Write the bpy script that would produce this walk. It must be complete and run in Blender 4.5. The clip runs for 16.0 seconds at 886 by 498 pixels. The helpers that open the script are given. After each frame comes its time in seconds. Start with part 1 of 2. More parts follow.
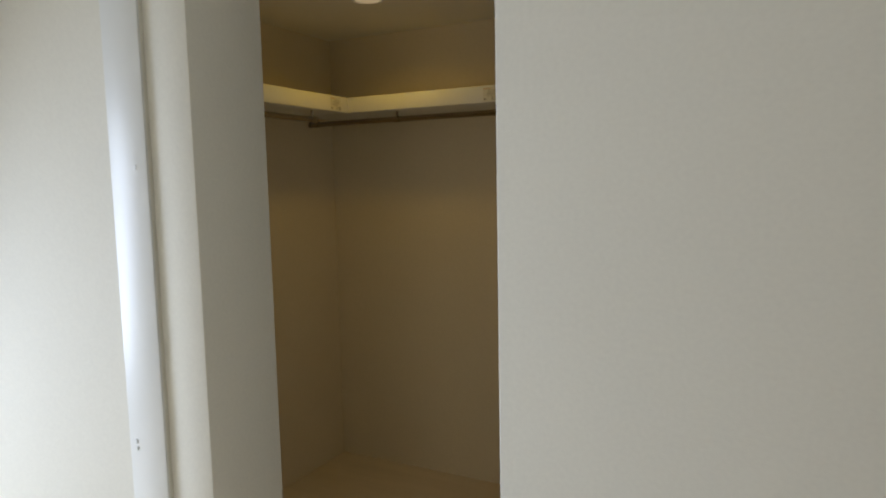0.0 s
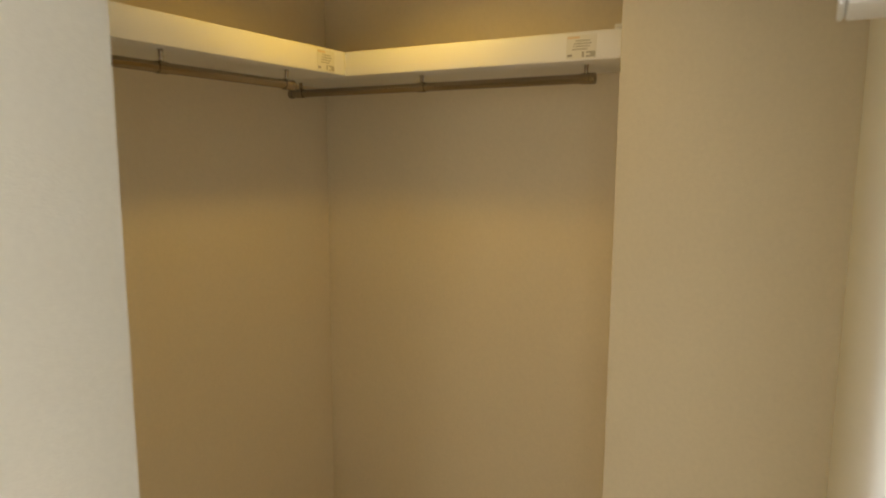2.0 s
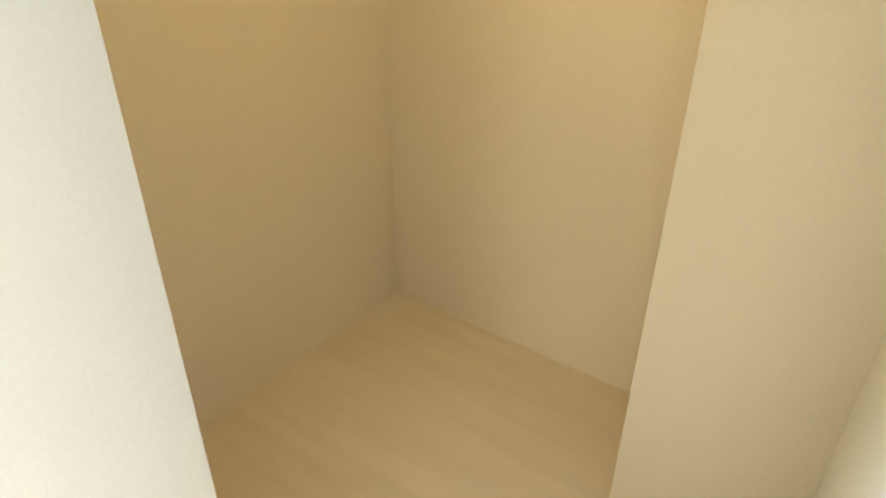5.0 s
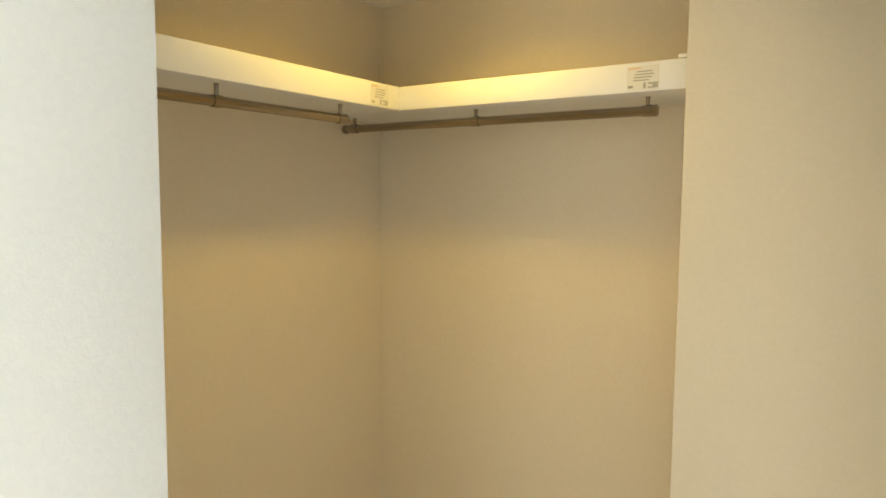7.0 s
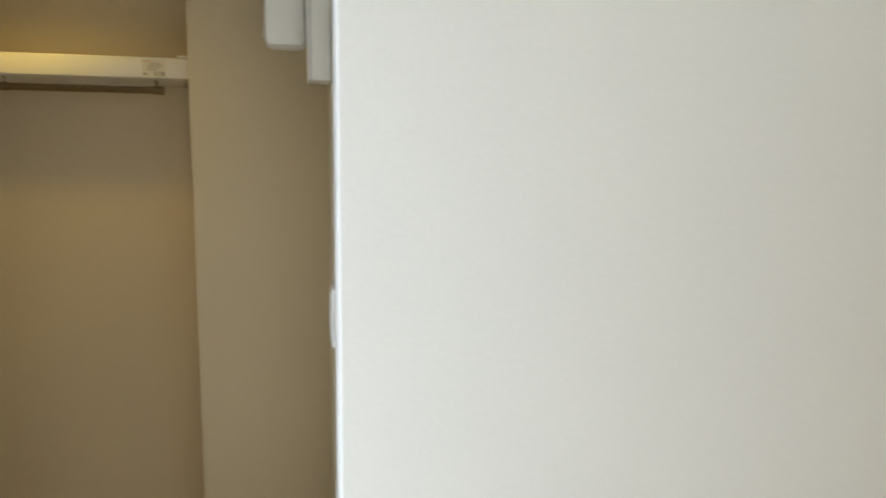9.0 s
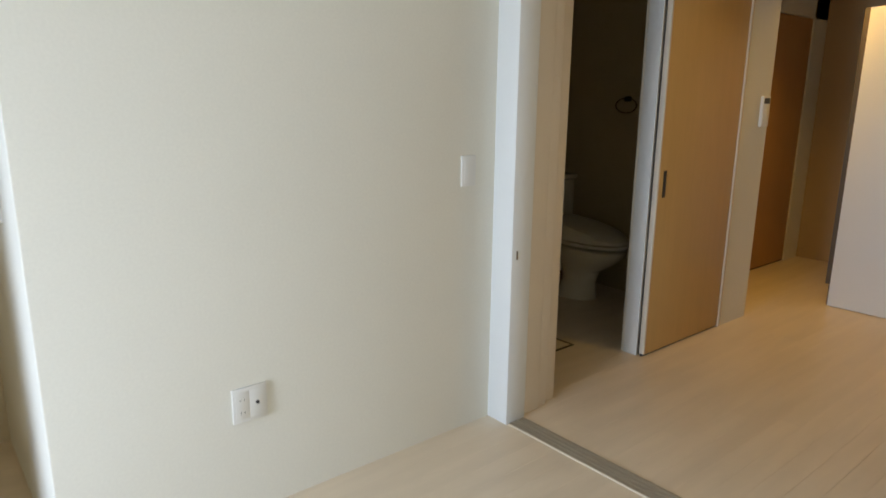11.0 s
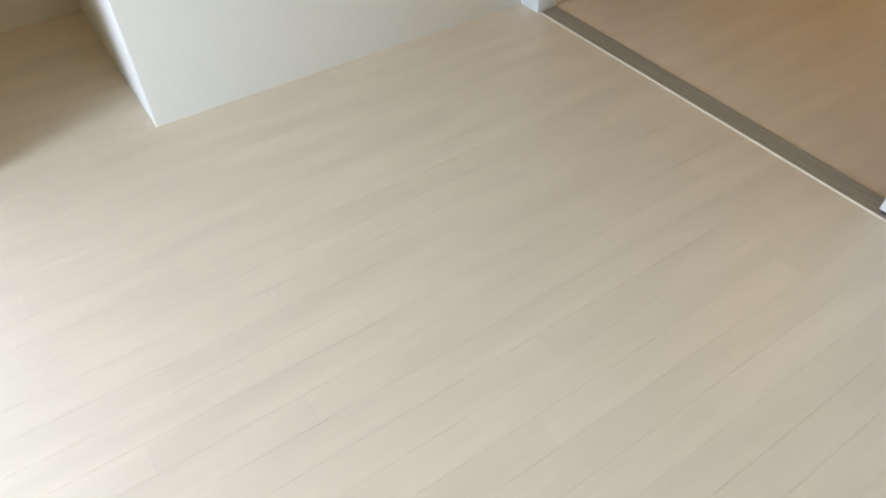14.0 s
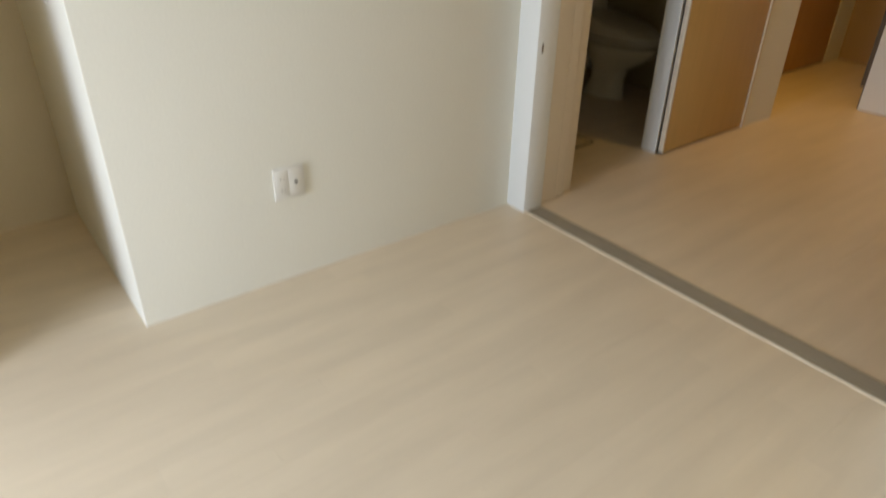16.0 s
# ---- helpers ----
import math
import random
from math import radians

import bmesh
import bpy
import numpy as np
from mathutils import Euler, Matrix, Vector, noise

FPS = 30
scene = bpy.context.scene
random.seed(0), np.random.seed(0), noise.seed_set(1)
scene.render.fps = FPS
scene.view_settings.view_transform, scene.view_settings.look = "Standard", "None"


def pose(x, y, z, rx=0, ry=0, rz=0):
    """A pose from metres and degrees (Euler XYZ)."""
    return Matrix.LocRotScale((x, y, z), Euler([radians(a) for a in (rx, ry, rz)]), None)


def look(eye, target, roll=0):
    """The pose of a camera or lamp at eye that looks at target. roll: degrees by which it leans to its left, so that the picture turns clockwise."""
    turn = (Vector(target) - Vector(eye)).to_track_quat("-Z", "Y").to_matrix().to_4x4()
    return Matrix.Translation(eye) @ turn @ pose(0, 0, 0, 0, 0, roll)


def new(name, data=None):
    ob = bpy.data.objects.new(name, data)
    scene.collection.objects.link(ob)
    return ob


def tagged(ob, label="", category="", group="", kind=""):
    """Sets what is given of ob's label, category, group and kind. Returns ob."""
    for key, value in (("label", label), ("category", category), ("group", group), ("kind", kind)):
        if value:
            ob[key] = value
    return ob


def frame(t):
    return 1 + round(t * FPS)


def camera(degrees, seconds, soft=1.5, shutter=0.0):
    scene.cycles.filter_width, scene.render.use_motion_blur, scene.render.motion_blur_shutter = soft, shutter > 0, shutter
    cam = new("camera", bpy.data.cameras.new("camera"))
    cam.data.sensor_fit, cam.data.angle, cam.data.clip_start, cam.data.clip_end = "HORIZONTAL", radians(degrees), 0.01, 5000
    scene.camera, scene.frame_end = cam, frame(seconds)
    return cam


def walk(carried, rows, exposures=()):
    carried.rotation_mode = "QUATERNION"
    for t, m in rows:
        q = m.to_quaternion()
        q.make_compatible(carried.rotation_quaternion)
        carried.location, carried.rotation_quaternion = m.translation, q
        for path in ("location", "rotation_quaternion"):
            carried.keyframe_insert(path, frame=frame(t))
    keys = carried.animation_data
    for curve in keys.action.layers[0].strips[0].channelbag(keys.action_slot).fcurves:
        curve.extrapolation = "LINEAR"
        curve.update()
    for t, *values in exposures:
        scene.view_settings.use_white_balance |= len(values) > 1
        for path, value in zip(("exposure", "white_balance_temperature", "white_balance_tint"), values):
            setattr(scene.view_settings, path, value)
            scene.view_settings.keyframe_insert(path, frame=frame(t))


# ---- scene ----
# ---------------- camera and walk ----------------
cam = camera(67.53, 16.0, soft=1.7, shutter=0.5)


def gaze(x, y, z, yaw, pitch, lean):
    """Camera pose from place, heading clockwise from +y, tilt above level and lean, in degrees."""
    return pose(x, y, z) @ pose(0, 0, 0, 0, 0, -yaw) @ pose(0, 0, 0, 90 + pitch) @ pose(0, 0, 0, 0, 0, lean)


PATH = [
    (0.0, 0.479, -1.125, 1.367, -27.75, -6.02, -1.15),
    (0.5, 0.255, -0.971, 1.386, -23.74, -7.45, -0.02),
    (1.0, 0.116, -0.748, 1.428, -21.64, -7.29, -0.74),
    (1.2, 0.091, -0.638, 1.421, -26.06, -6.05, 1.30),
    (1.5, 0.059, -0.485, 1.448, -29.97, -6.47, 0.83),
    (2.0, -0.057, -0.264, 1.443, -29.29, -8.11, 0.25),
    (2.5, -0.079, -0.137, 1.474, -33.26, -13.09, 1.37),
    (3.0, -0.088, -0.099, 1.461, -36.79, -20.60, 0.46),
    (3.5, -0.083, -0.100, 1.462, -36.64, -29.13, 0.74),
    (3.7, -0.082, -0.101, 1.462, -36.60, -31.45, 0.70),
    (4.4, -0.079, -0.112, 1.460, -36.40, -35.20, 0.60),
    (5.1, -0.076, -0.132, 1.460, -36.15, -28.90, 0.40),
    (5.8, -0.074, -0.153, 1.462, -35.97, -16.45, 0.25),
    (6.0, -0.073, -0.160, 1.462, -35.93, -14.03, 0.20),
    (6.5, -0.075, -0.179, 1.458, -35.02, -8.22, 0.13),
    (7.0, -0.084, -0.216, 1.433, -33.91, -4.83, 0.49),
    (7.5, -0.109, -0.283, 1.428, -30.17, -5.03, 2.20),
    (8.0, -0.068, -0.452, 1.441, -19.33, -3.45, 3.34),
    (8.5, 0.004, -0.729, 1.418, -4.42, -5.42, 1.58),
    (9.0, -0.028, -1.056, 1.409, 10.52, -7.68, 0.69),
    (9.5, -0.032, -1.330, 1.378, 16.50, -7.38, 2.29),
    (10.0, -0.063, -1.578, 1.392, 27.78, -12.00, 1.54),
    (10.2, -0.095, -1.688, 1.375, 35.09, -11.48, 0.52),
    (10.6, -0.163, -1.835, 1.384, 40.20, -12.10, 0.50),
    (11.4, -0.272, -2.035, 1.412, 38.40, -14.20, 0.35),
    (12.3, -0.329, -2.109, 1.429, 34.34, -16.55, 0.20),
    (12.5, -0.343, -2.119, 1.401, 34.75, -18.89, 0.71),
    (13.0, -0.336, -2.102, 1.410, 35.29, -29.68, 2.73),
    (13.5, -0.321, -2.116, 1.394, 36.19, -39.54, 3.29),
    (14.0, -0.251, -2.199, 1.409, 34.10, -46.24, -0.27),
    (14.5, -0.232, -2.213, 1.396, 33.72, -47.43, -0.91),
    (15.0, -0.307, -2.140, 1.411, 36.36, -44.84, 0.18),
    (15.5, -0.324, -2.112, 1.401, 37.48, -40.24, 1.20),
    (16.0, -0.316, -2.087, 1.402, 37.60, -30.07, 1.02),
]
walk(cam, [(t, gaze(*row)) for t, *row in PATH], exposures=[
    (0.0, -1.36, 6450, 11), (0.5, -1.18, 6450, 12), (1.0, -1.02, 6700, 13), (1.5, -0.55, 6800, 13), (2.0, 0.0, 6950, 14), (2.5, 0.5, 7000, 13), (3.0, 0.64, 6850, 12),
    (3.5, 0.86, 6600, 9), (6.0, 0.82, 5980, 10), (7.0, 0.8, 5880, 10), (8.0, 0.76, 5950, 10), (8.5, -0.12, 6000, 12), (9.0, -0.45, 6050, 11), (9.5, -0.6, 6100, 12),
    (10.0, -0.64, 6050, 11), (12.5, -0.52, 6300, 9), (13.5, -0.52, 6100, 10), (14.5, -0.6, 5950, 11), (15.5, -0.68, 6300, 10), (16.0, -0.72, 6750, 10)])

# ---------------- light ----------------
world = bpy.data.worlds.new("world")
scene.world = world
world.use_nodes = True
wn = world.node_tree.nodes
sky = wn.new("ShaderNodeTexSky")
sky.sky_type, sky.sun_disc = "NISHITA", False
sky.sun_elevation, sky.sun_rotation = radians(50), radians(60)
world.node_tree.links.new(sky.outputs[0], wn["Background"].inputs[0])
wn["Background"].inputs[1].default_value = 0.08


def area_lamp(name, m, sx, sy, power, colour, shape="RECTANGLE", spread=180):
    d = bpy.data.lights.new(name, "AREA")
    d.shape, d.size, d.energy, d.color = shape, sx, power, colour
    if shape == "RECTANGLE":
        d.size_y = sy
    d.spread = radians(spread)
    ob = new(name, d)
    ob.matrix_world = m
    return ob


# daylight in the west window's opening, and warm fill at an added, unseen south window
area_lamp("window_daylight", look((-2.56, -0.80, 1.05), (0.0, -1.95, -0.02)), 0.88, 1.45, 138, (0.71, 0.815, 1.0), spread=150)
area_lamp("south_fill_light", look((0.85, -5.92, 1.05), (0.85, 0.0, 1.05)), 1.4, 1.9, 33, (1.0, 0.93, 0.78))
# the closet's warm ceiling downlight, and two unseen ones added to warm the hall
area_lamp("closet_downlight_glow", look((-0.92, 0.98, 2.02), (-0.92, 0.98, 0.0)), 0.11, 0.11, 2.1, (1.0, 0.64, 0.09), "DISK", 150)
area_lamp("added_hall_glow", look((4.40, -0.14, 2.37), (4.40, -0.14, 0.0)), 0.12, 0.12, 7.0, (1.0, 0.53, 0.09), "DISK", 110)
area_lamp("added_hall_glow", look((3.05, -1.05, 2.37), (3.05, -1.05, 0.0)), 0.12, 0.12, 7.2, (1.0, 0.57, 0.06), "DISK", 150)


# ---------------- materials ----------------
def material(name, base, rough=0.6, metal=0.0, spec=0.5, vary=0.04, scale=3.0, fine=0.0, fine_scale=300.0, bump=0.0, bump_scale=400.0, stretch=(1, 1, 1), rnd=0.0, coat=0.0, world_space=False):
    m = bpy.data.materials.new(name)
    m.use_nodes = True
    nt = m.node_tree
    n, l = nt.nodes, nt.links
    b = n["Principled BSDF"]
    b.inputs["Roughness"].default_value = rough
    b.inputs["Metallic"].default_value = metal
    b.inputs["Specular IOR Level"].default_value = spec
    b.inputs["Coat Weight"].default_value = coat
    b.inputs["Coat Roughness"].default_value = 0.25
    tc = n.new("ShaderNodeTexCoord")
    mp = n.new("ShaderNodeMapping")
    mp.inputs["Scale"].default_value = stretch
    l.new(n.new("ShaderNodeNewGeometry").outputs["Position"] if world_space else tc.outputs["Object"], mp.inputs[0])
    big = n.new("ShaderNodeTexNoise")
    big.inputs["Scale"].default_value, big.inputs["Detail"].default_value = scale, 4
    l.new(mp.outputs[0], big.inputs["Vector"])
    sm = n.new("ShaderNodeTexNoise")
    sm.inputs["Scale"].default_value, sm.inputs["Detail"].default_value = fine_scale, 3
    l.new(mp.outputs[0], sm.inputs["Vector"])

    def maths(op, a, c):
        k = n.new("ShaderNodeMath")
        k.operation = op
        for i, v in enumerate((a, c)):
            if isinstance(v, (int, float)):
                k.inputs[i].default_value = v
            else:
                l.new(v, k.inputs[i])
        return k.outputs[0]
    v = maths("ADD", maths("MULTIPLY", maths("SUBTRACT", big.outputs[0], 0.5), 2 * vary),
              maths("MULTIPLY", maths("SUBTRACT", sm.outputs[0], 0.5), 2 * fine))
    if rnd:
        info = n.new("ShaderNodeObjectInfo")
        v = maths("ADD", v, maths("MULTIPLY", maths("SUBTRACT", info.outputs["Random"], 0.5), 2 * rnd))
    hsv = n.new("ShaderNodeHueSaturation")
    hsv.inputs["Color"].default_value = (*base, 1)
    l.new(maths("ADD", v, 1.0), hsv.inputs["Value"])
    l.new(hsv.outputs[0], b.inputs["Base Color"])
    if bump:
        bt = n.new("ShaderNodeTexNoise")
        bt.inputs["Scale"].default_value, bt.inputs["Detail"].default_value = bump_scale, 2
        l.new(tc.outputs["Object"], bt.inputs["Vector"])
        bp = n.new("ShaderNodeBump")
        bp.inputs["Strength"].default_value, bp.inputs["Distance"].default_value = bump, 0.001
        l.new(bt.outputs[0], bp.inputs["Height"])
        l.new(bp.outputs[0], b.inputs["Normal"])
    return m


WALLPAPER = material("white_wallpaper", (0.80, 0.785, 0.70), 0.75, spec=0.3, vary=0.025, scale=1.6, fine=0.045, fine_scale=110, bump=0.32, bump_scale=300)
# room wallpaper darkened and yellowed: the closet's dim warm light put into its colour
CLOSET_PAPER = material("lamp_tinted_wallpaper", (0.735, 0.635, 0.445), 0.75, spec=0.3, vary=0.03, scale=1.6, fine=0.045, fine_scale=110, bump=0.32, bump_scale=300)
CEILING = material("ceiling_paper", (0.80, 0.765, 0.68), 0.8, spec=0.2, vary=0.015, fine=0.02, bump=0.3)
TRIM = material("white_trim", (0.79, 0.805, 0.785), 0.38, vary=0.015, scale=2.0, fine=0.01, fine_scale=60)
CREAM_TRIM = material("cream_trim", (0.76, 0.675, 0.54), 0.42, vary=0.02, scale=2.0, fine=0.01, fine_scale=60)
BOARD = material("shelf_board", (0.83, 0.815, 0.74), 0.45, vary=0.02, scale=4.0, fine=0.01)
TOILET_PAPER = material("brown_wallpaper", (0.46, 0.40, 0.26), 0.75, spec=0.3, vary=0.04, scale=1.5, fine=0.03, fine_scale=140, bump=0.3, bump_scale=330)
TAN_PAPER = material("tan_bounce_paper", (0.50, 0.37, 0.21), 0.7, spec=0.3, vary=0.03, scale=1.5, fine=0.03, fine_scale=140, bump=0.3, bump_scale=330)
PLASTIC = material("white_plastic", (0.77, 0.76, 0.715), 0.35, vary=0.01)
CERAMIC = material("ivory_ceramic", (0.70, 0.67, 0.55), 0.15, vary=0.01, coat=0.3)
SEAT = material("toilet_seat_plastic", (0.66, 0.63, 0.52), 0.3, vary=0.01)
STEEL = material("satin_steel", (0.34, 0.29, 0.23), 0.14, metal=1.0, vary=0.05, fine=0.03)
DARK = material("dark_plastic", (0.025, 0.022, 0.02), 0.5, vary=0.1)
GREYTEXT = material("grey_print", (0.40, 0.37, 0.28), 0.6, vary=0.1)
PALE = material("label_paper", (0.74, 0.715, 0.61), 0.6, vary=0.03)
ORANGE = material("orange_print", (0.72, 0.55, 0.34), 0.6, vary=0.05)
FLOOR = material("pale_maple_plank", (0.705, 0.605, 0.46), 0.36, spec=0.45, vary=0.12, scale=1.7, fine=0.02, fine_scale=14, stretch=(1.0, 7.0, 1.0), rnd=0.02, world_space=True, bump=0.05, bump_scale=60)
JOINT = material("floor_base", (0.58, 0.50, 0.38), 0.7, vary=0.05)
SILL = material("grey_brown_threshold", (0.33, 0.295, 0.23), 0.5, vary=0.06, scale=3, fine=0.10, fine_scale=30, stretch=(14.0, 1.0, 1.0))
MAPLE = material("maple_door", (0.58, 0.385, 0.145), 0.42, vary=0.07, scale=3.0, fine=0.04, fine_scale=16, stretch=(9.0, 9.0, 0.7))
MAPLE_DARK = material("warm_wood_door", (0.55, 0.30, 0.09), 0.42, vary=0.07, scale=3.0, fine=0.04, fine_scale=16, stretch=(9.0, 9.0, 0.7))
ALU = material("window_aluminium", (0.55, 0.55, 0.56), 0.35, metal=0.9, vary=0.03)
GLASS = bpy.data.materials.new("window_glass")
GLASS.use_nodes = True
gb = GLASS.node_tree.nodes["Principled BSDF"]
gb.inputs["Transmission Weight"].default_value, gb.inputs["Roughness"].default_value = 1.0, 0.02
GLOW = bpy.data.materials.new("lamp_glow")
GLOW.use_nodes = True
gb = GLOW.node_tree.nodes["Principled BSDF"]
gb.inputs["Emission Color"].default_value, gb.inputs["Emission Strength"].default_value = (1.0, 0.72, 0.40, 1), 0.8


# ---------------- mesh helpers ----------------
def put_box(bm, x0, x1, y0, y1, z0, z1, bevel=0.0, segments=2):
    """Adds one box, with rounded edges where bevel is given, to a bmesh."""
    made = bmesh.ops.create_cube(bm, size=1)["verts"]
    for v in made:
        v.co = ((x0 + x1) / 2 + v.co.x * (x1 - x0), (y0 + y1) / 2 + v.co.y * (y1 - y0), (z0 + z1) / 2 + v.co.z * (z1 - z0))
    if bevel:
        edges = list({e for v in made for e in v.link_edges})
        bmesh.ops.bevel(bm, geom=edges, offset=bevel, segments=segments, affect="EDGES", profile=0.5)


def boxes(*rows, bevel=0.0):
    bm = bmesh.new()
    for r in rows:
        put_box(bm, *r, bevel=bevel)
    return bm


def tube(bm, a, b, radius, sides=16):
    """Adds a capped round bar from a to b."""
    a, b = Vector(a), Vector(b)
    turn = (b - a).to_track_quat("Z", "Y").to_matrix().to_4x4()
    m = Matrix.Translation((a + b) / 2) @ turn
    bmesh.ops.create_cone(bm, cap_ends=True, segments=sides, radius1=radius, radius2=radius, depth=(b - a).length, matrix=m)


def loft(rings):
    """A closed skin over rings of points, one after the other."""
    bm = bmesh.new()
    rows = [[bm.verts.new(p) for p in ring] for ring in rings]
    for r, s in zip(rows, rows[1:]):
        for i in range(len(r)):
            j = (i + 1) % len(r)
            bm.faces.new((r[i], r[j], s[j], s[i]))
    bm.faces.new(rows[0][::-1])
    bm.faces.new(rows[-1])
    bmesh.ops.recalc_face_normals(bm, faces=bm.faces)
    return bm


def prism(outline, z0, z1, bevel=0.0):
    """A wall with the given plan, from z0 to z1, its upright edges rounded."""
    bm = bmesh.new()
    low = [bm.verts.new((x, y, z0)) for x, y in outline]
    high = [bm.verts.new((x, y, z1)) for x, y in outline]
    bm.faces.new(low[::-1])
    bm.faces.new(high)
    for i in range(len(low)):
        j = (i + 1) % len(low)
        bm.faces.new((low[i], low[j], high[j], high[i]))
    if bevel:
        up = [e for e in bm.edges if abs(e.verts[0].co.z - e.verts[1].co.z) > 0.5]
        bmesh.ops.bevel(bm, geom=up, offset=bevel, segments=3, affect="EDGES", profile=0.5)
    return bm


def mesh_object(name, bm, mat, smooth=False):
    me = bpy.data.meshes.new(name)
    bmesh.ops.recalc_face_normals(bm, faces=bm.faces)
    bm.to_mesh(me)
    bm.free()
    me.materials.append(mat)
    if smooth:
        me.shade_smooth()
        me.set_sharp_from_angle(angle=radians(38))
    return new(name, me)


def part(name, bm, mat, parent, label="", smooth=True):
    ob = mesh_object(name, bm, mat, smooth)
    ob.parent = parent
    return tagged(ob, label=label)


def thing(name, x, y, z, label, category, group=""):
    ob = new(name)
    ob.location = (x, y, z)
    ob.empty_display_size = 0.05
    return tagged(ob, label=label, category=category, group=group)


def structure(name, bm, mat, label=""):
    return tagged(mesh_object(name, bm, mat, True), label=label, kind="structure")


YS = -6.00  # unseen south end of the room, set far back so the fill grazes the floor
H = 2.40   # room ceiling
HC = 2.03  # closet ceiling

# ---------------- walls, ceilings ----------------
# wall beside the closet opening, one solid block back to the closet's shaft
structure("wall_1", prism([(0.0, 0.0), (1.71, 0.0), (1.71, 0.12), (0.12, 0.12), (0.12, 1.062), (0.0, 1.062)], -0.02, H, 0.004), WALLPAPER, "white textured wallpaper on the room wall")
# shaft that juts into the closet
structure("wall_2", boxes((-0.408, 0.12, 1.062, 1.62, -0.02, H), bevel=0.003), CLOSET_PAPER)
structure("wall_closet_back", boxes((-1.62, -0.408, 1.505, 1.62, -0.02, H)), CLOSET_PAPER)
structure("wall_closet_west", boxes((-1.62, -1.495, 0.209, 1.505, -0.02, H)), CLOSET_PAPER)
# short wall left of the opening, and the wall beyond the post
structure("wall_jamb", boxes((-0.879, -0.736, -0.033, 0.209, -0.02, H), bevel=0.004), WALLPAPER)
structure("wall_north_west", boxes((-2.95, -0.879, -0.040, 0.209, -0.02, H)), WALLPAPER)
structure("wall_header", boxes((-0.736, 0.0, 0.0, 0.12, 2.0, H)), WALLPAPER)
structure("trim_post", boxes((-1.010, -0.879, -0.047, -0.040, 0.0, H - 0.002), bevel=0.002), TRIM, "white painted post beside the closet")
structure("ceiling_closet", boxes((-1.495, 0.0, 0.209, 1.505, HC, HC + 0.06), (-0.736, 0.0, 0.12, 0.209, HC, HC + 0.06)), CEILING)
structure("ceiling", boxes((-2.95, 6.2, YS - 0.12, 1.8, H, H + 0.1)), CEILING)
# outer walls that close the place
WY0, WY1, WZ1 = -1.35, -0.25, 2.02
structure("wall_west", boxes((-2.95, -2.83, YS - 0.12, WY0, -0.02, H), (-2.95, -2.83, WY1, -0.040, -0.02, H), (-2.95, -2.83, WY0, WY1, WZ1, H)), WALLPAPER)
structure("wall_south", boxes((-2.83, 0.10, YS - 0.12, YS, -0.02, H), (1.60, 1.686, YS - 0.12, YS, -0.02, H), (0.10, 1.60, YS - 0.12, YS, WZ1, H)), WALLPAPER)
structure("wall_partition", boxes((1.686, 1.79, YS - 0.12, -2.62, -0.02, H), (1.686, 1.79, -2.62, -0.116, 2.03, H)), WALLPAPER)
# tan to dim and warm the hall's bounced light; south wall is unseen
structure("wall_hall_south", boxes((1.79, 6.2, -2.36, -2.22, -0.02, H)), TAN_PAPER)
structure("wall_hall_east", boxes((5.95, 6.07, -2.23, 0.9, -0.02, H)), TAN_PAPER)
# hall wall with the toilet's doorway
structure("wall_hall_north", boxes((2.807, 3.622, 0.0, 0.10, -0.02, H), (3.622, 3.944, -0.046, 0.10, -0.02, H), (2.04, 2.807, 0.0, 0.10, 2.0, H), (1.79, 2.04, 0.0, 0.10, -0.02, H)), WALLPAPER)
structure("wall_recess", boxes((3.83, 3.944, 0.10, 1.55, -0.02, H), (3.944, 6.07, 0.47, 0.56, 2.02, H), (3.944, 4.74, 0.47, 0.56, -0.02, H), (5.70, 5.95, 0.47, 0.56, -0.02, H)), WALLPAPER)
structure("wall_toilet", boxes((1.79, 3.83, 1.41, 1.53, -0.02, H), (1.95, 2.04, 0.10, 1.41, -0.02, H), (3.795, 3.83, 0.10, 1.41, -0.02, H)), TOILET_PAPER)

# ---------------- sliding partition: post, threshold, panels ----------------
structure("door_frame_post", boxes((1.674, 1.788, -0.116, 0.003, 0.0, H - 0.02), bevel=0.002), TRIM, "white sliding door post")
structure("door_frame_step", boxes((1.793, 1.902, -0.096, 0.0, 0.0, H - 0.02), bevel=0.004), CREAM_TRIM)
structure("door_frame_casing", boxes((1.908, 1.963, -0.088, 0.0, 0.0, 2.06), (1.967, 2.04, -0.067, 0.0, 0.0, 2.06), bevel=0.004), CREAM_TRIM)
strike = tagged(mesh_object("strike_plate", boxes((1.6995, 1.7065, -0.1195, -0.1155, 0.735, 0.772), bevel=0.001), STEEL, True), "small steel strike plate on white post", "door catch")

bm = bmesh.new()
x = 1.690
for i in range(4):
    put_box(bm, x, x + 0.0215, -2.60, -0.118, -0.004, 0.004, bevel=0.0015, segments=1)
    x += 0.0238
structure("threshold", bm, SILL, "grey-brown grooved sliding door threshold")
structure("trim_threshold", boxes((1.684, 1.6895, -2.62, -0.118, -0.004, 0.005), bevel=0.001), CREAM_TRIM)


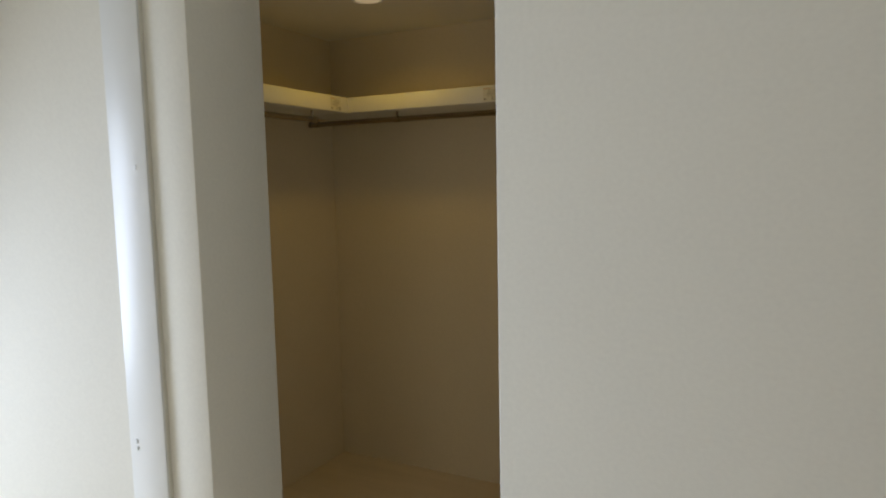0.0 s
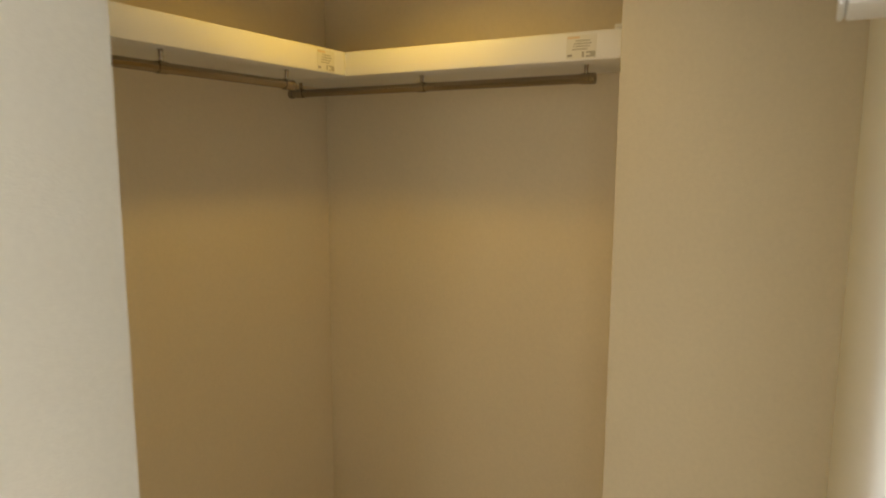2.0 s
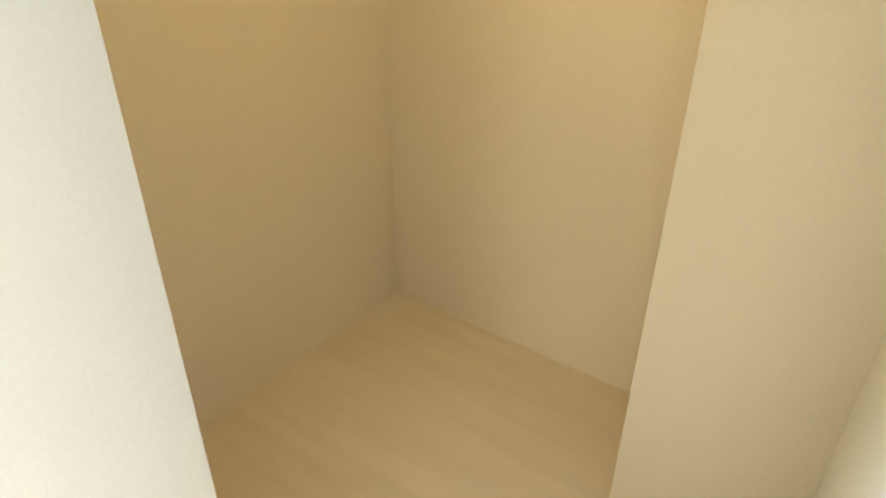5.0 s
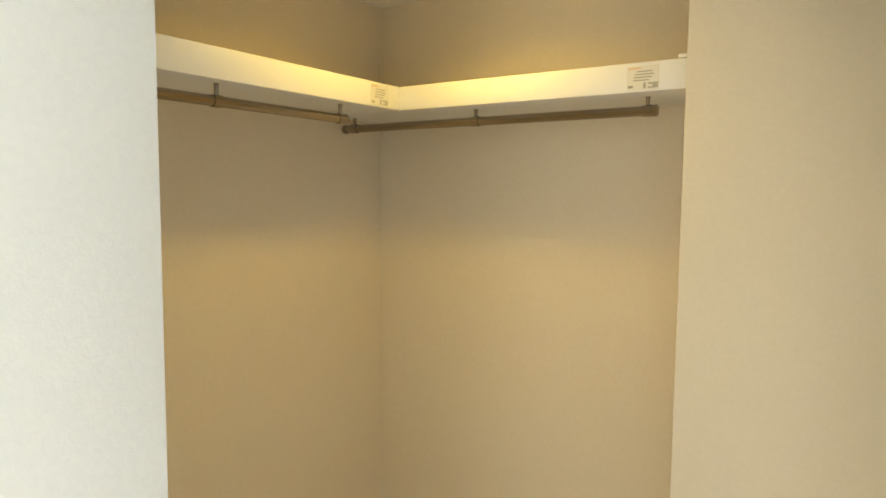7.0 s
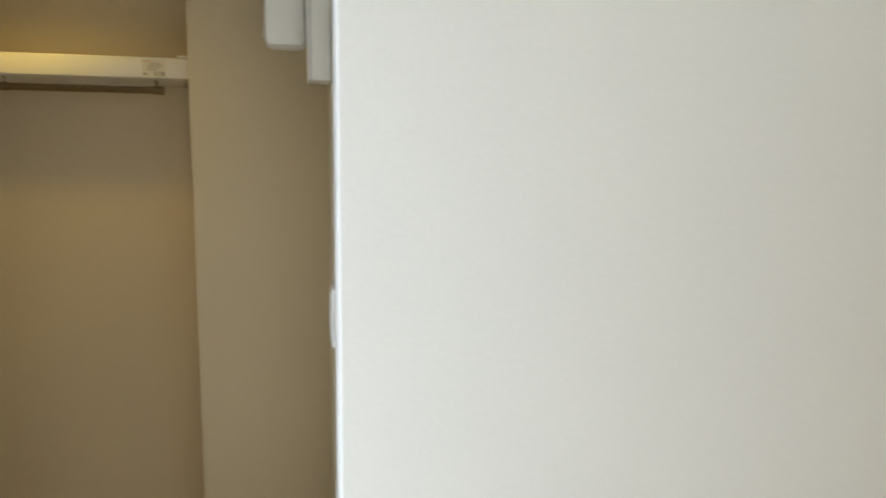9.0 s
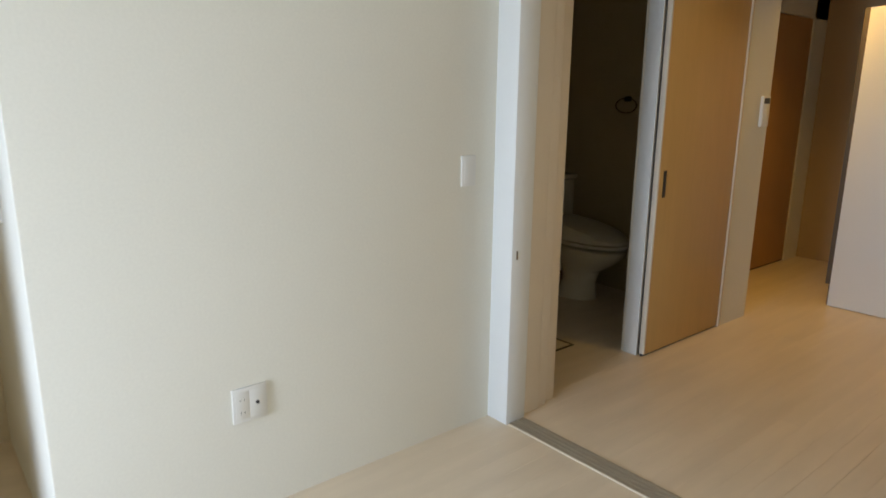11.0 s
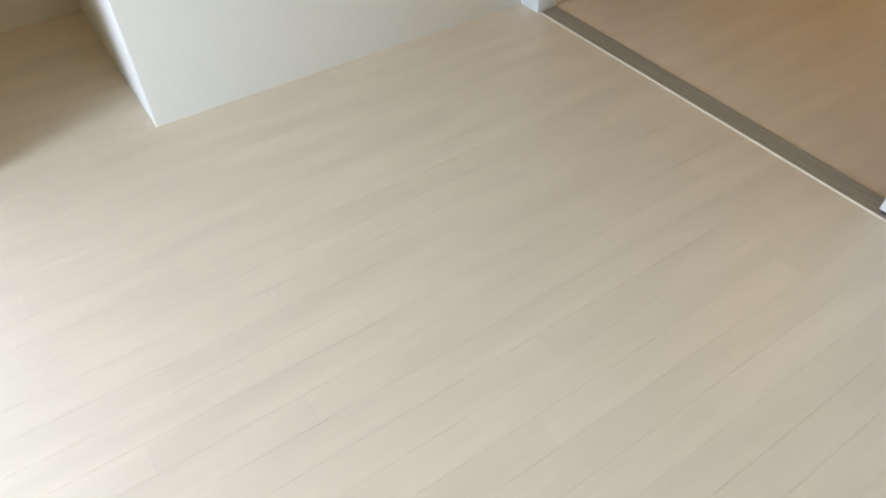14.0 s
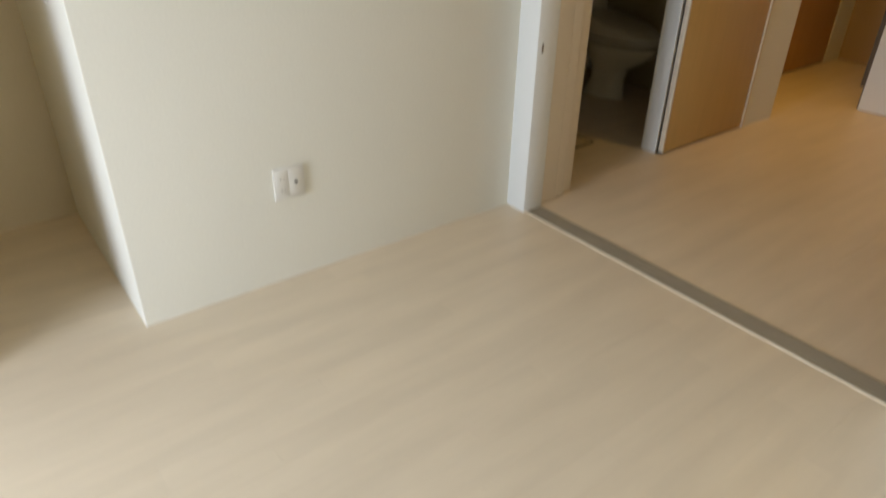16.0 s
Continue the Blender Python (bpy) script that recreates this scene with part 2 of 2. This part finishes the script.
def sliding_panel(x0, y0, y1, label):
    """A white room-dividing sliding panel that stands on the threshold."""
    t = thing("sliding_panel", x0 + 0.015, (y0 + y1) / 2, 0.006, label, "sliding door", "partition panels")
    p = part("panel", boxes((-0.015, 0.015, (y0 - y1) / 2, (y1 - y0) / 2, 0.008, 2.0), bevel=0.003), TRIM, t)
    # dark strip in place of the shaded gap under the panel
    part("bottom_seal", boxes((-0.008, 0.008, (y0 - y1) / 2 + 0.004, (y1 - y0) / 2 - 0.004, 0.0, 0.008)), DARK, t, "dark strip for the shade under the panel")
    part("pull_plate", boxes((-0.0175, -0.0145, (y1 - y0) / 2 - 0.075, (y1 - y0) / 2 - 0.045, 0.86, 1.0), bevel=0.001), STEEL, p, "steel finger pull")
    return t


sliding_panel(1.702, -2.60, -1.712, "white sliding panel pushed open on its threshold")
sliding_panel(1.742, -2.60, -1.725, "white sliding panel stacked behind the other")

# ---------------- window ----------------
# added window, out of view, that holds the fill for the room wall
added_south_win = structure("window_2", boxes((0.10, 0.14, YS - 0.08, YS - 0.03, 0.0, WZ1), (1.56, 1.60, YS - 0.08, YS - 0.03, 0.0, WZ1), (0.14, 1.56, YS - 0.08, YS - 0.03, 0.0, 0.04), (0.14, 1.56, YS - 0.08, YS - 0.03, WZ1 - 0.04, WZ1)), ALU)
for x0, x1, y0 in ((0.14, 0.88, YS - 0.075), (0.82, 1.56, YS - 0.052)):
    sash = part("sash", boxes((x0, x0 + 0.04, y0, y0 + 0.02, 0.04, WZ1 - 0.04), (x1 - 0.04, x1, y0, y0 + 0.02, 0.04, WZ1 - 0.04), (x0 + 0.04, x1 - 0.04, y0, y0 + 0.02, 0.04, 0.09), (x0 + 0.04, x1 - 0.04, y0, y0 + 0.02, WZ1 - 0.09, WZ1 - 0.04)), ALU, added_south_win)
    pane = part("pane", boxes((x0 + 0.04, x1 - 0.04, y0 + 0.007, y0 + 0.013, 0.09, WZ1 - 0.09)), GLASS, sash)
    pane.visible_shadow = False
win = structure("window_1", boxes((-2.90, -2.85, WY0, WY0 + 0.04, 0.0, WZ1), (-2.90, -2.85, WY1 - 0.04, WY1, 0.0, WZ1), (-2.90, -2.85, WY0 + 0.04, WY1 - 0.04, 0.0, 0.04), (-2.90, -2.85, WY0 + 0.04, WY1 - 0.04, WZ1 - 0.04, WZ1)), ALU)
for y0, y1, x0 in ((WY0 + 0.04, -0.77, -2.895), (-0.83, WY1 - 0.04, -2.872)):
    part("sash", boxes((x0, x0 + 0.02, y0, y0 + 0.05, 0.04, WZ1 - 0.04), (x0, x0 + 0.02, y1 - 0.05, y1, 0.04, WZ1 - 0.04), (x0, x0 + 0.02, y0 + 0.05, y1 - 0.05, 0.04, 0.10), (x0, x0 + 0.02, y0 + 0.05, y1 - 0.05, WZ1 - 0.09, WZ1 - 0.04)), ALU, win)
    pane = part("pane", boxes((x0 + 0.008, x0 + 0.012, y0 + 0.05, y1 - 0.05, 0.10, WZ1 - 0.09)), GLASS, win)
    pane.visible_shadow = False

# ---------------- closet ----------------
shelf = thing("closet_shelf", -1.2, 1.24, 1.656, "cream L-shaped shelf fixed round the closet corner", "shelf")


def local(ob, bm):
    bmesh.ops.translate(bm, verts=bm.verts, vec=-Vector(ob.location))
    return bm


back_board = part("back_board", local(shelf, boxes((-1.494, -0.409, 1.241, 1.504, 1.656, 1.720), bevel=0.0025)), BOARD, shelf)
side_board = part("side_board", local(shelf, boxes((-1.494, -1.211, 0.210, 1.2395, 1.656, 1.720), bevel=0.0025)), BOARD, shelf)
part("end_cleat", local(shelf, boxes((-0.470, -0.409, 1.238, 1.504, 1.7205, 1.729), bevel=0.002)), BOARD, shelf)


def sticker(board, place, across, w, h):
    """A printed paper label on a board's front edge; across: the way its lines run."""
    u, up = Vector(across), Vector((0, 0, 1))
    out = u.cross(up)
    o = Vector(place) + out * 0.0006

    def slab(a0, a1, b0, b1, lift):
        bm = bmesh.new()
        vs = [o + u * a + up * b + out * lift for a, b in ((a0, b0), (a1, b0), (a1, b1), (a0, b1))]
        back = [v - out * 0.0005 for v in vs]
        q = [bm.verts.new(v) for v in vs] + [bm.verts.new(v) for v in back]
        for f in ((0, 1, 2, 3), (7, 6, 5, 4), (0, 4, 5, 1), (1, 5, 6, 2), (2, 6, 7, 3), (3, 7, 4, 0)):
            bm.faces.new([q[i] for i in f])
        return bm
    ob = part("sticker", local(shelf, slab(0, w, 0, h, 0)), PALE, board, "pale printed care label", False)
    marks = ((0.03, 0.44, 0.86, 0.95, ORANGE), (0.30, 0.80, 0.74, 0.79, GREYTEXT), (0.24, 0.84, 0.62, 0.67, GREYTEXT), (0.22, 0.78, 0.50, 0.55, GREYTEXT), (0.20, 0.70, 0.38, 0.43, GREYTEXT),
             (0.04, 0.20, 0.10, 0.20, SILL), (0.52, 0.60, 0.06, 0.30, GREYTEXT), (0.66, 0.97, 0.06, 0.13, GREYTEXT), (0.66, 0.97, 0.22, 0.30, GREYTEXT), (0.80, 0.97, 0.13, 0.22, GREYTEXT))
    for a0, a1, b0, b1, mat in marks:
        part("print_bar", local(shelf, slab(a0 * w, a1 * w, b0 * h, b1 * h, 0.0006)), mat, ob, "", False)
    ob.parent = shelf


sticker(back_board, (-0.579, 1.241, 1.660), (1, 0, 0), 0.070, 0.052)
sticker(side_board, (-1.211, 1.121, 1.660), (0, 1, 0), 0.070, 0.054)


def hanger_rod(a, b, hangers, label):
    """A steel clothes rod with end caps, hung from the shelf by small brackets."""
    a, b = Vector(a), Vector(b)
    t = thing("hanger_rod", *((a + b) / 2), label, "clothes rod", "closet rods")
    way = (b - a).normalized()
    side = way.cross(Vector((0, 0, 1)))
    bm = bmesh.new()
    tube(bm, a, b, 0.0115, 24)
    part("bar", local(t, bm), STEEL, t, "satin steel bar")
    for p, s in ((a, -1), (b, 1)):
        bm = bmesh.new()
        tube(bm, p, p + way * 0.012 * s, 0.0135, 20)
        part("end_cap", local(t, bm), STEEL, t)
    for d in hangers:
        c = a + way * d
        bm = bmesh.new()
        tube(bm, c - way * 0.011, c + way * 0.011, 0.0135, 20)
        br = part("bracket", local(t, bm), STEEL, t)
        bm = bmesh.new()
        tube(bm, c + Vector((0, 0, 0.010)), Vector((c.x, c.y, 1.654)), 0.0048, 12)
        part("stem", local(t, bm), STEEL, br)
        bm = bmesh.new()
        tube(bm, (c.x, c.y, 1.6535), (c.x, c.y, 1.6558), 0.0065, 16)
        part("plate", local(t, bm), STEEL, br)
    return t


hanger_rod((-1.470, 1.318, 1.624), (-0.545, 1.318, 1.624), (0.03, 0.457, 0.915), "satin steel clothes rod under the back shelf")
hanger_rod((-1.257, 0.225, 1.619), (-1.257, 1.064, 1.619), (0.06, 0.455, 0.830), "satin steel clothes rod under the side shelf")


def downlight(x, y, z, group="ceiling downlights"):
    t = thing("downlight", x, y, z, "round recessed ceiling downlight, lit warm", "ceiling lamp", group)
    rings = [[(r * math.cos(a), r * math.sin(a), h) for a in [k * math.tau / 32 for k in range(32)]] for r, h in ((0.062, 0.0), (0.062, -0.004), (0.055, -0.006), (0.050, -0.002), (0.050, 0.0))]
    part("rim", loft(rings), TRIM, t)
    bm = bmesh.new()
    tube(bm, (0, 0, -0.005), (0, 0, -0.003), 0.046, 32)
    part("lens", bm, GLOW, t, "glowing warm lens")
    return t


downlight(-0.92, 0.98, HC)
# fixtures for the two added hall lamps, both out of view
downlight(4.40, -0.14, H)
downlight(3.05, -1.05, H)

# ---------------- electrics on the closet's side wall ----------------
panel = thing("breaker_panel", 0.0, 0.575, 1.656, "white plastic breaker panel mounted on closet side wall", "breaker panel")
part("base", boxes((-0.055, -0.001, -0.036, 0.05, 0.0, 0.34), bevel=0.006), PLASTIC, panel)
cov = part("cover", boxes((-0.150, -0.0555, -0.034, 0.046, 0.005, 0.33), bevel=0.016), PLASTIC, panel, "white hinged cover")
part("latch", boxes((-0.154, -0.1495, -0.012, 0.024, 0.03, 0.045), bevel=0.0015), PLASTIC, cov)
box2 = thing("junction_box", 0.0, 0.492, 1.577, "small white junction box beside the breaker panel", "junction box")
part("body", boxes((-0.045, -0.001, -0.045, 0.045, 0.0, 0.30), bevel=0.004), PLASTIC, box2)
part("lid", boxes((-0.052, -0.0455, -0.045, 0.045, 0.0, 0.30), bevel=0.003), PLASTIC, box2)


def wall_plate(name, m, w, label, category, kind):
    """A wide wall plate, 0.12 high; local x along the wall, local y into the room, z up from its centre."""
    t = thing(name, 0, 0, 0, label, category)
    bm = bmesh.new()
    put_box(bm, -w / 2, w / 2, 0.0005, 0.0090, -0.06, 0.06, bevel=0.0012)
    part("plate", bm, PLASTIC, t)
    if kind == "switch":
        part("rocker", boxes((-w / 2 + 0.012, w / 2 - 0.012, 0.0092, 0.0112, -0.046, 0.046), bevel=0.0008), PLASTIC, t)
    else:
        s = part("socket", boxes((0.003, 0.050, 0.0088, 0.0097, -0.048, 0.048), bevel=0.0003), PLASTIC, t)
        for z in (-0.026, 0.020):
            for x in (0.020, 0.033):
                part("slot", boxes((x - 0.0009, x + 0.0009, 0.0099, 0.0103, z - 0.004, z + 0.004)), DARK, s)
        u = part("aerial_outlet", boxes((-0.050, 0.001, 0.0088, 0.0096, -0.048, 0.048), bevel=0.0003), PLASTIC, t)
        bm = bmesh.new()
        tube(bm, (-0.024, 0.0095, 0.0), (-0.024, 0.016, 0.0), 0.0055, 14)
        part("coaxial_plug", bm, DARK, u, "dark threaded aerial plug")
    t.matrix_world = m
    return t


wall_plate("outlet", pose(0.578, 0.0, 0.399, 0, 0, 180), 0.118, "white double wall plate with socket and aerial outlet", "wall outlet", "socket")
wall_plate("light_switch", pose(1.526, 0.0, 1.102, 0, 0, 180), 0.072, "white rocker light switch on room wall", "light switch", "switch")
wall_plate("light_switch", pose(0.0, 0.295, 1.090, 0, 0, 90), 0.072, "white rocker light switch on closet side wall", "light switch", "switch")
for sx, sz, pair in ((-0.918, 1.41, (0.0,)), (-0.982, 0.708, (-0.009, 0.009))):
    cap = thing("door_catch", sx, -0.047, sz, "small white plastic catch on the post", "door catch", "post catches")
    for dz in pair:
        bm = bmesh.new()
        put_box(bm, -0.004, 0.004, -0.0022, 0.0, dz - 0.006, dz + 0.006, bevel=0.001)
        part("cap", bm, TRIM, cap)

# ---------------- hall doors ----------------
door = thing("sliding_door", 3.191, -0.025, 0.0, "pale maple sliding door, open beside the toilet doorway", "door")
leaf = part("leaf", local(door, boxes((2.822, 3.593, -0.043, -0.009, 0.012, 2.02), bevel=0.0015)), MAPLE, door)
part("edge_strip", local(door, boxes((2.810, 2.8215, -0.0435, -0.0130, 0.012, 2.02), bevel=0.002)), CREAM_TRIM, door, "cream edge strip")
# dark strip stands in for the shade in the gap behind the leaf
part("edge_gasket", local(door, boxes((2.811, 2.8210, -0.0128, -0.0065, 0.006, 2.02))), DARK, door, "dark strip for the shade in the door gap")
h = part("finger_pull", local(door, boxes((2.855, 2.883, -0.0448, -0.0428, 0.878, 1.019), bevel=0.0008)), DARK, leaf, "dark recessed finger pull")
# shade in the gap below the leaf, drawn as a dark strip
part("bottom_guide", local(door, boxes((2.812, 3.585, -0.032, -0.018, 0.001, 0.0115))), DARK, door)
structure("trim_toilet_jamb", boxes((2.797, 2.8065, -0.0045, 0.080, 0.0, 2.0), bevel=0.002), TRIM, "white door jamb of the toilet")
structure("trim_stop", boxes((3.598, 3.622, -0.050, -0.001, 0.0, 2.05), bevel=0.002), CREAM_TRIM)

d2 = thing("hall_door", 5.22, 0.50, 0.0, "warm brown wooden door, closed, in the hall recess", "door")
leaf2 = part("leaf", local(d2, boxes((4.745, 5.695, 0.480, 0.515, 0.012, 2.015), bevel=0.002)), MAPLE_DARK, d2)
# the shaded gap under this door, put in as a dark strip
part("bottom_seal", local(d2, boxes((4.75, 5.69, 0.486, 0.508, 0.001, 0.0115))), DARK, d2)

ctl = thing("heater_remote", 3.872, -0.046, 1.313, "white water heater remote control on hall wall", "remote control")
part("case", boxes((-0.047, 0.047, -0.018, -0.0008, -0.09, 0.09), bevel=0.004), PLASTIC, ctl)
part("display", boxes((-0.035, 0.035, -0.0188, -0.0181, 0.045, 0.078)), DARK, ctl, "dark display window")
part("flap", boxes((-0.040, 0.040, -0.0205, -0.0181, -0.08, 0.01), bevel=0.001), PLASTIC, ctl)

cab = thing("shoe_cabinet", 4.82, -0.72, 0.0, "white hall cabinet with dark side edge", "cabinet")
part("body", local(cab, boxes((4.628, 5.02, -1.14, -0.262, 0.15, 1.95), bevel=0.002)), material("cabinet_side", (0.10, 0.085, 0.07), 0.5, vary=0.05), cab)
part("plinth", local(cab, boxes((4.634, 5.02, -1.13, -0.285, 0.001, 0.149))), DARK, cab)
part("door", local(cab, boxes((4.606, 4.627, -0.715, -0.300, 0.004, 1.95), bevel=0.002)), TRIM, cab)
part("door", local(cab, boxes((4.606, 4.627, -1.138, -0.720, 0.004, 1.95), bevel=0.002)), TRIM, cab)

# ---------------- toilet ----------------
toilet = thing("toilet", 3.44, 0.945, 0.0, "ivory ceramic toilet with closed lid and cistern", "toilet")


def oval(cy, z, rx, ry, back=None, n=40):
    """A ring of an egg shape about (0, cy), flattened behind."""
    out = []
    for k in range(n):
        a = k * math.tau / n
        x, y = rx * math.cos(a), ry * math.sin(a)
        if y > 0 and back is not None:
            y *= back
            x *= 1.0 + 0.06 * math.sin(a)
        out.append((x, cy + y, z))
    return out


def sloped(ring, slope):
    """The ring raised towards its back."""
    return [(x, y, z + slope * (y + 0.39)) for x, y, z in ring]


part("bowl", loft([oval(0.00, 0.001, 0.12, 0.165, 0.9), oval(0.00, 0.03, 0.115, 0.16, 0.9), oval(-0.02, 0.12, 0.095, 0.135, 0.9), oval(-0.03, 0.20, 0.10, 0.15, 0.9), oval(-0.06, 0.27, 0.145, 0.235, 0.85), oval(-0.085, 0.335, 0.178, 0.285, 0.85), oval(-0.09, 0.375, 0.187, 0.295, 0.85), oval(-0.09, 0.383, 0.175, 0.28, 0.85)]), CERAMIC, toilet)
part("seat", loft([oval(-0.09, 0.400, 0.188, 0.297, 0.8), oval(-0.09, 0.404, 0.192, 0.301, 0.8), oval(-0.09, 0.418, 0.192, 0.301, 0.8), oval(-0.09, 0.422, 0.186, 0.295, 0.8)]), SEAT, toilet)
part("lid", loft([oval(-0.09, 0.431, 0.186, 0.295, 0.9), oval(-0.09, 0.435, 0.193, 0.302, 0.9), sloped(oval(-0.09, 0.446, 0.192, 0.300, 0.9), 0.10), sloped(oval(-0.085, 0.458, 0.172, 0.275, 0.9), 0.18), sloped(oval(-0.075, 0.465, 0.10, 0.18, 0.9), 0.19)]), SEAT, toilet)
part("hinge_block", boxes((-0.17, 0.17, 0.12, 0.205, 0.396, 0.545), bevel=0.02), SEAT, toilet)
part("cistern", boxes((-0.20, 0.20, 0.215, 0.42, 0.42, 0.80), bevel=0.02), CERAMIC, toilet)
part("cistern_lid", boxes((-0.21, 0.21, 0.205, 0.43, 0.802, 0.835), bevel=0.008), CERAMIC, toilet)
part("neck", boxes((-0.12, 0.12, 0.06, 0.40, 0.27, 0.418), bevel=0.03), CERAMIC, toilet)
bm = bmesh.new()
tube(bm, (-0.205, 0.27, 0.72), (-0.225, 0.27, 0.72), 0.016)
tube(bm, (-0.222, 0.27, 0.72), (-0.222, 0.20, 0.715), 0.006)
part("flush_lever", bm, STEEL, toilet, "steel flush lever")
bm = bmesh.new()
tube(bm, (0.0, 0.13, 0.20), (0.0, 0.46, 0.20), 0.05)
part("waste_pipe", bm, PLASTIC, toilet)

ring = thing("towel_ring", 3.795, 0.85, 1.374, "dark towel ring on toilet side wall", "towel ring")
bm = bmesh.new()
tube(bm, (-0.001, 0, 0), (-0.045, 0, 0), 0.018)
part("boss", bm, DARK, ring)
pts = [(-0.040, 0.085 * math.sin(a), -0.045 + 0.05 * math.cos(a)) for a in [k * math.tau / 24 for k in range(24)]]
bm = bmesh.new()
for p, q in zip(pts, pts[1:] + pts[:1]):
    tube(bm, p, q, 0.005, 8)
part("hoop", bm, STEEL, ring)

hatch = thing("floor_hatch", 2.42, 0.53, 0.0, "square floor hatch with dark metal frame", "floor hatch")
part("frame", local(hatch, boxes((2.19, 2.65, 0.31, 0.322, -0.002, 0.004), (2.19, 2.65, 0.738, 0.75, -0.002, 0.004), (2.19, 2.202, 0.322, 0.738, -0.002, 0.004), (2.638, 2.65, 0.322, 0.738, -0.002, 0.004))), DARK, hatch)
part("cover", local(hatch, boxes((2.204, 2.636, 0.324, 0.736, -0.002, 0.003))), FLOOR, hatch)

# ---------------- floor planks ----------------
floor = structure("floor", boxes((-2.95, 6.2, YS - 0.12, 1.8, -0.15, -0.004)), JOINT, "pale maple plank flooring")
PW, PL = 0.0909, 0.909


def plank_mesh():
    bm = bmesh.new()
    put_box(bm, 0.0001, PL - 0.0001, 0.0001, PW - 0.0001, -0.012, 0.0)
    top = [e for e in bm.edges if all(v.co.z > -0.001 for v in e.verts) and abs(e.verts[0].co.x - e.verts[1].co.x) > 0.1]
    bmesh.ops.bevel(bm, geom=top, offset=0.0003, segments=1, affect="EDGES")
    me = bpy.data.meshes.new("plank")
    bm.to_mesh(me)
    bm.free()
    me.materials.append(FLOOR)
    return me


PLANK = plank_mesh()
rng = random.Random(7)
rest = bmesh.new()
y = -1.66 - PW * 50
while y < 1.55:
    x = -3.0 - PL * rng.random()
    while x < 6.0:
        near = (x + PL > -1.1 and x < 1.9 and -2.30 < y < 0.0) or (-1.6 < x + PL and x < 0.05 and y >= 0.0) or (x >= 1.9 and x < 4.6 and -1.2 < y < 0.10) or (1.9 < x + PL and x < 3.8 and 0.10 < y < 1.0)
        if near:
            ob = new("plank", PLANK)
            ob.location = (x, y, 0.0)
            ob.parent = floor
        elif x + PL > -2.9 and y > YS - 0.1 and (x < 1.7 or y > -2.35):
            put_box(rest, max(x, -2.92), x + PL - 0.0005, y + 0.0005, y + PW - 0.0005, -0.012, 0.0)
        x += PL
    y += PW
far_planks = part("far_planks", rest, FLOOR, floor, "", False)
tagged(far_planks, kind="stuff")
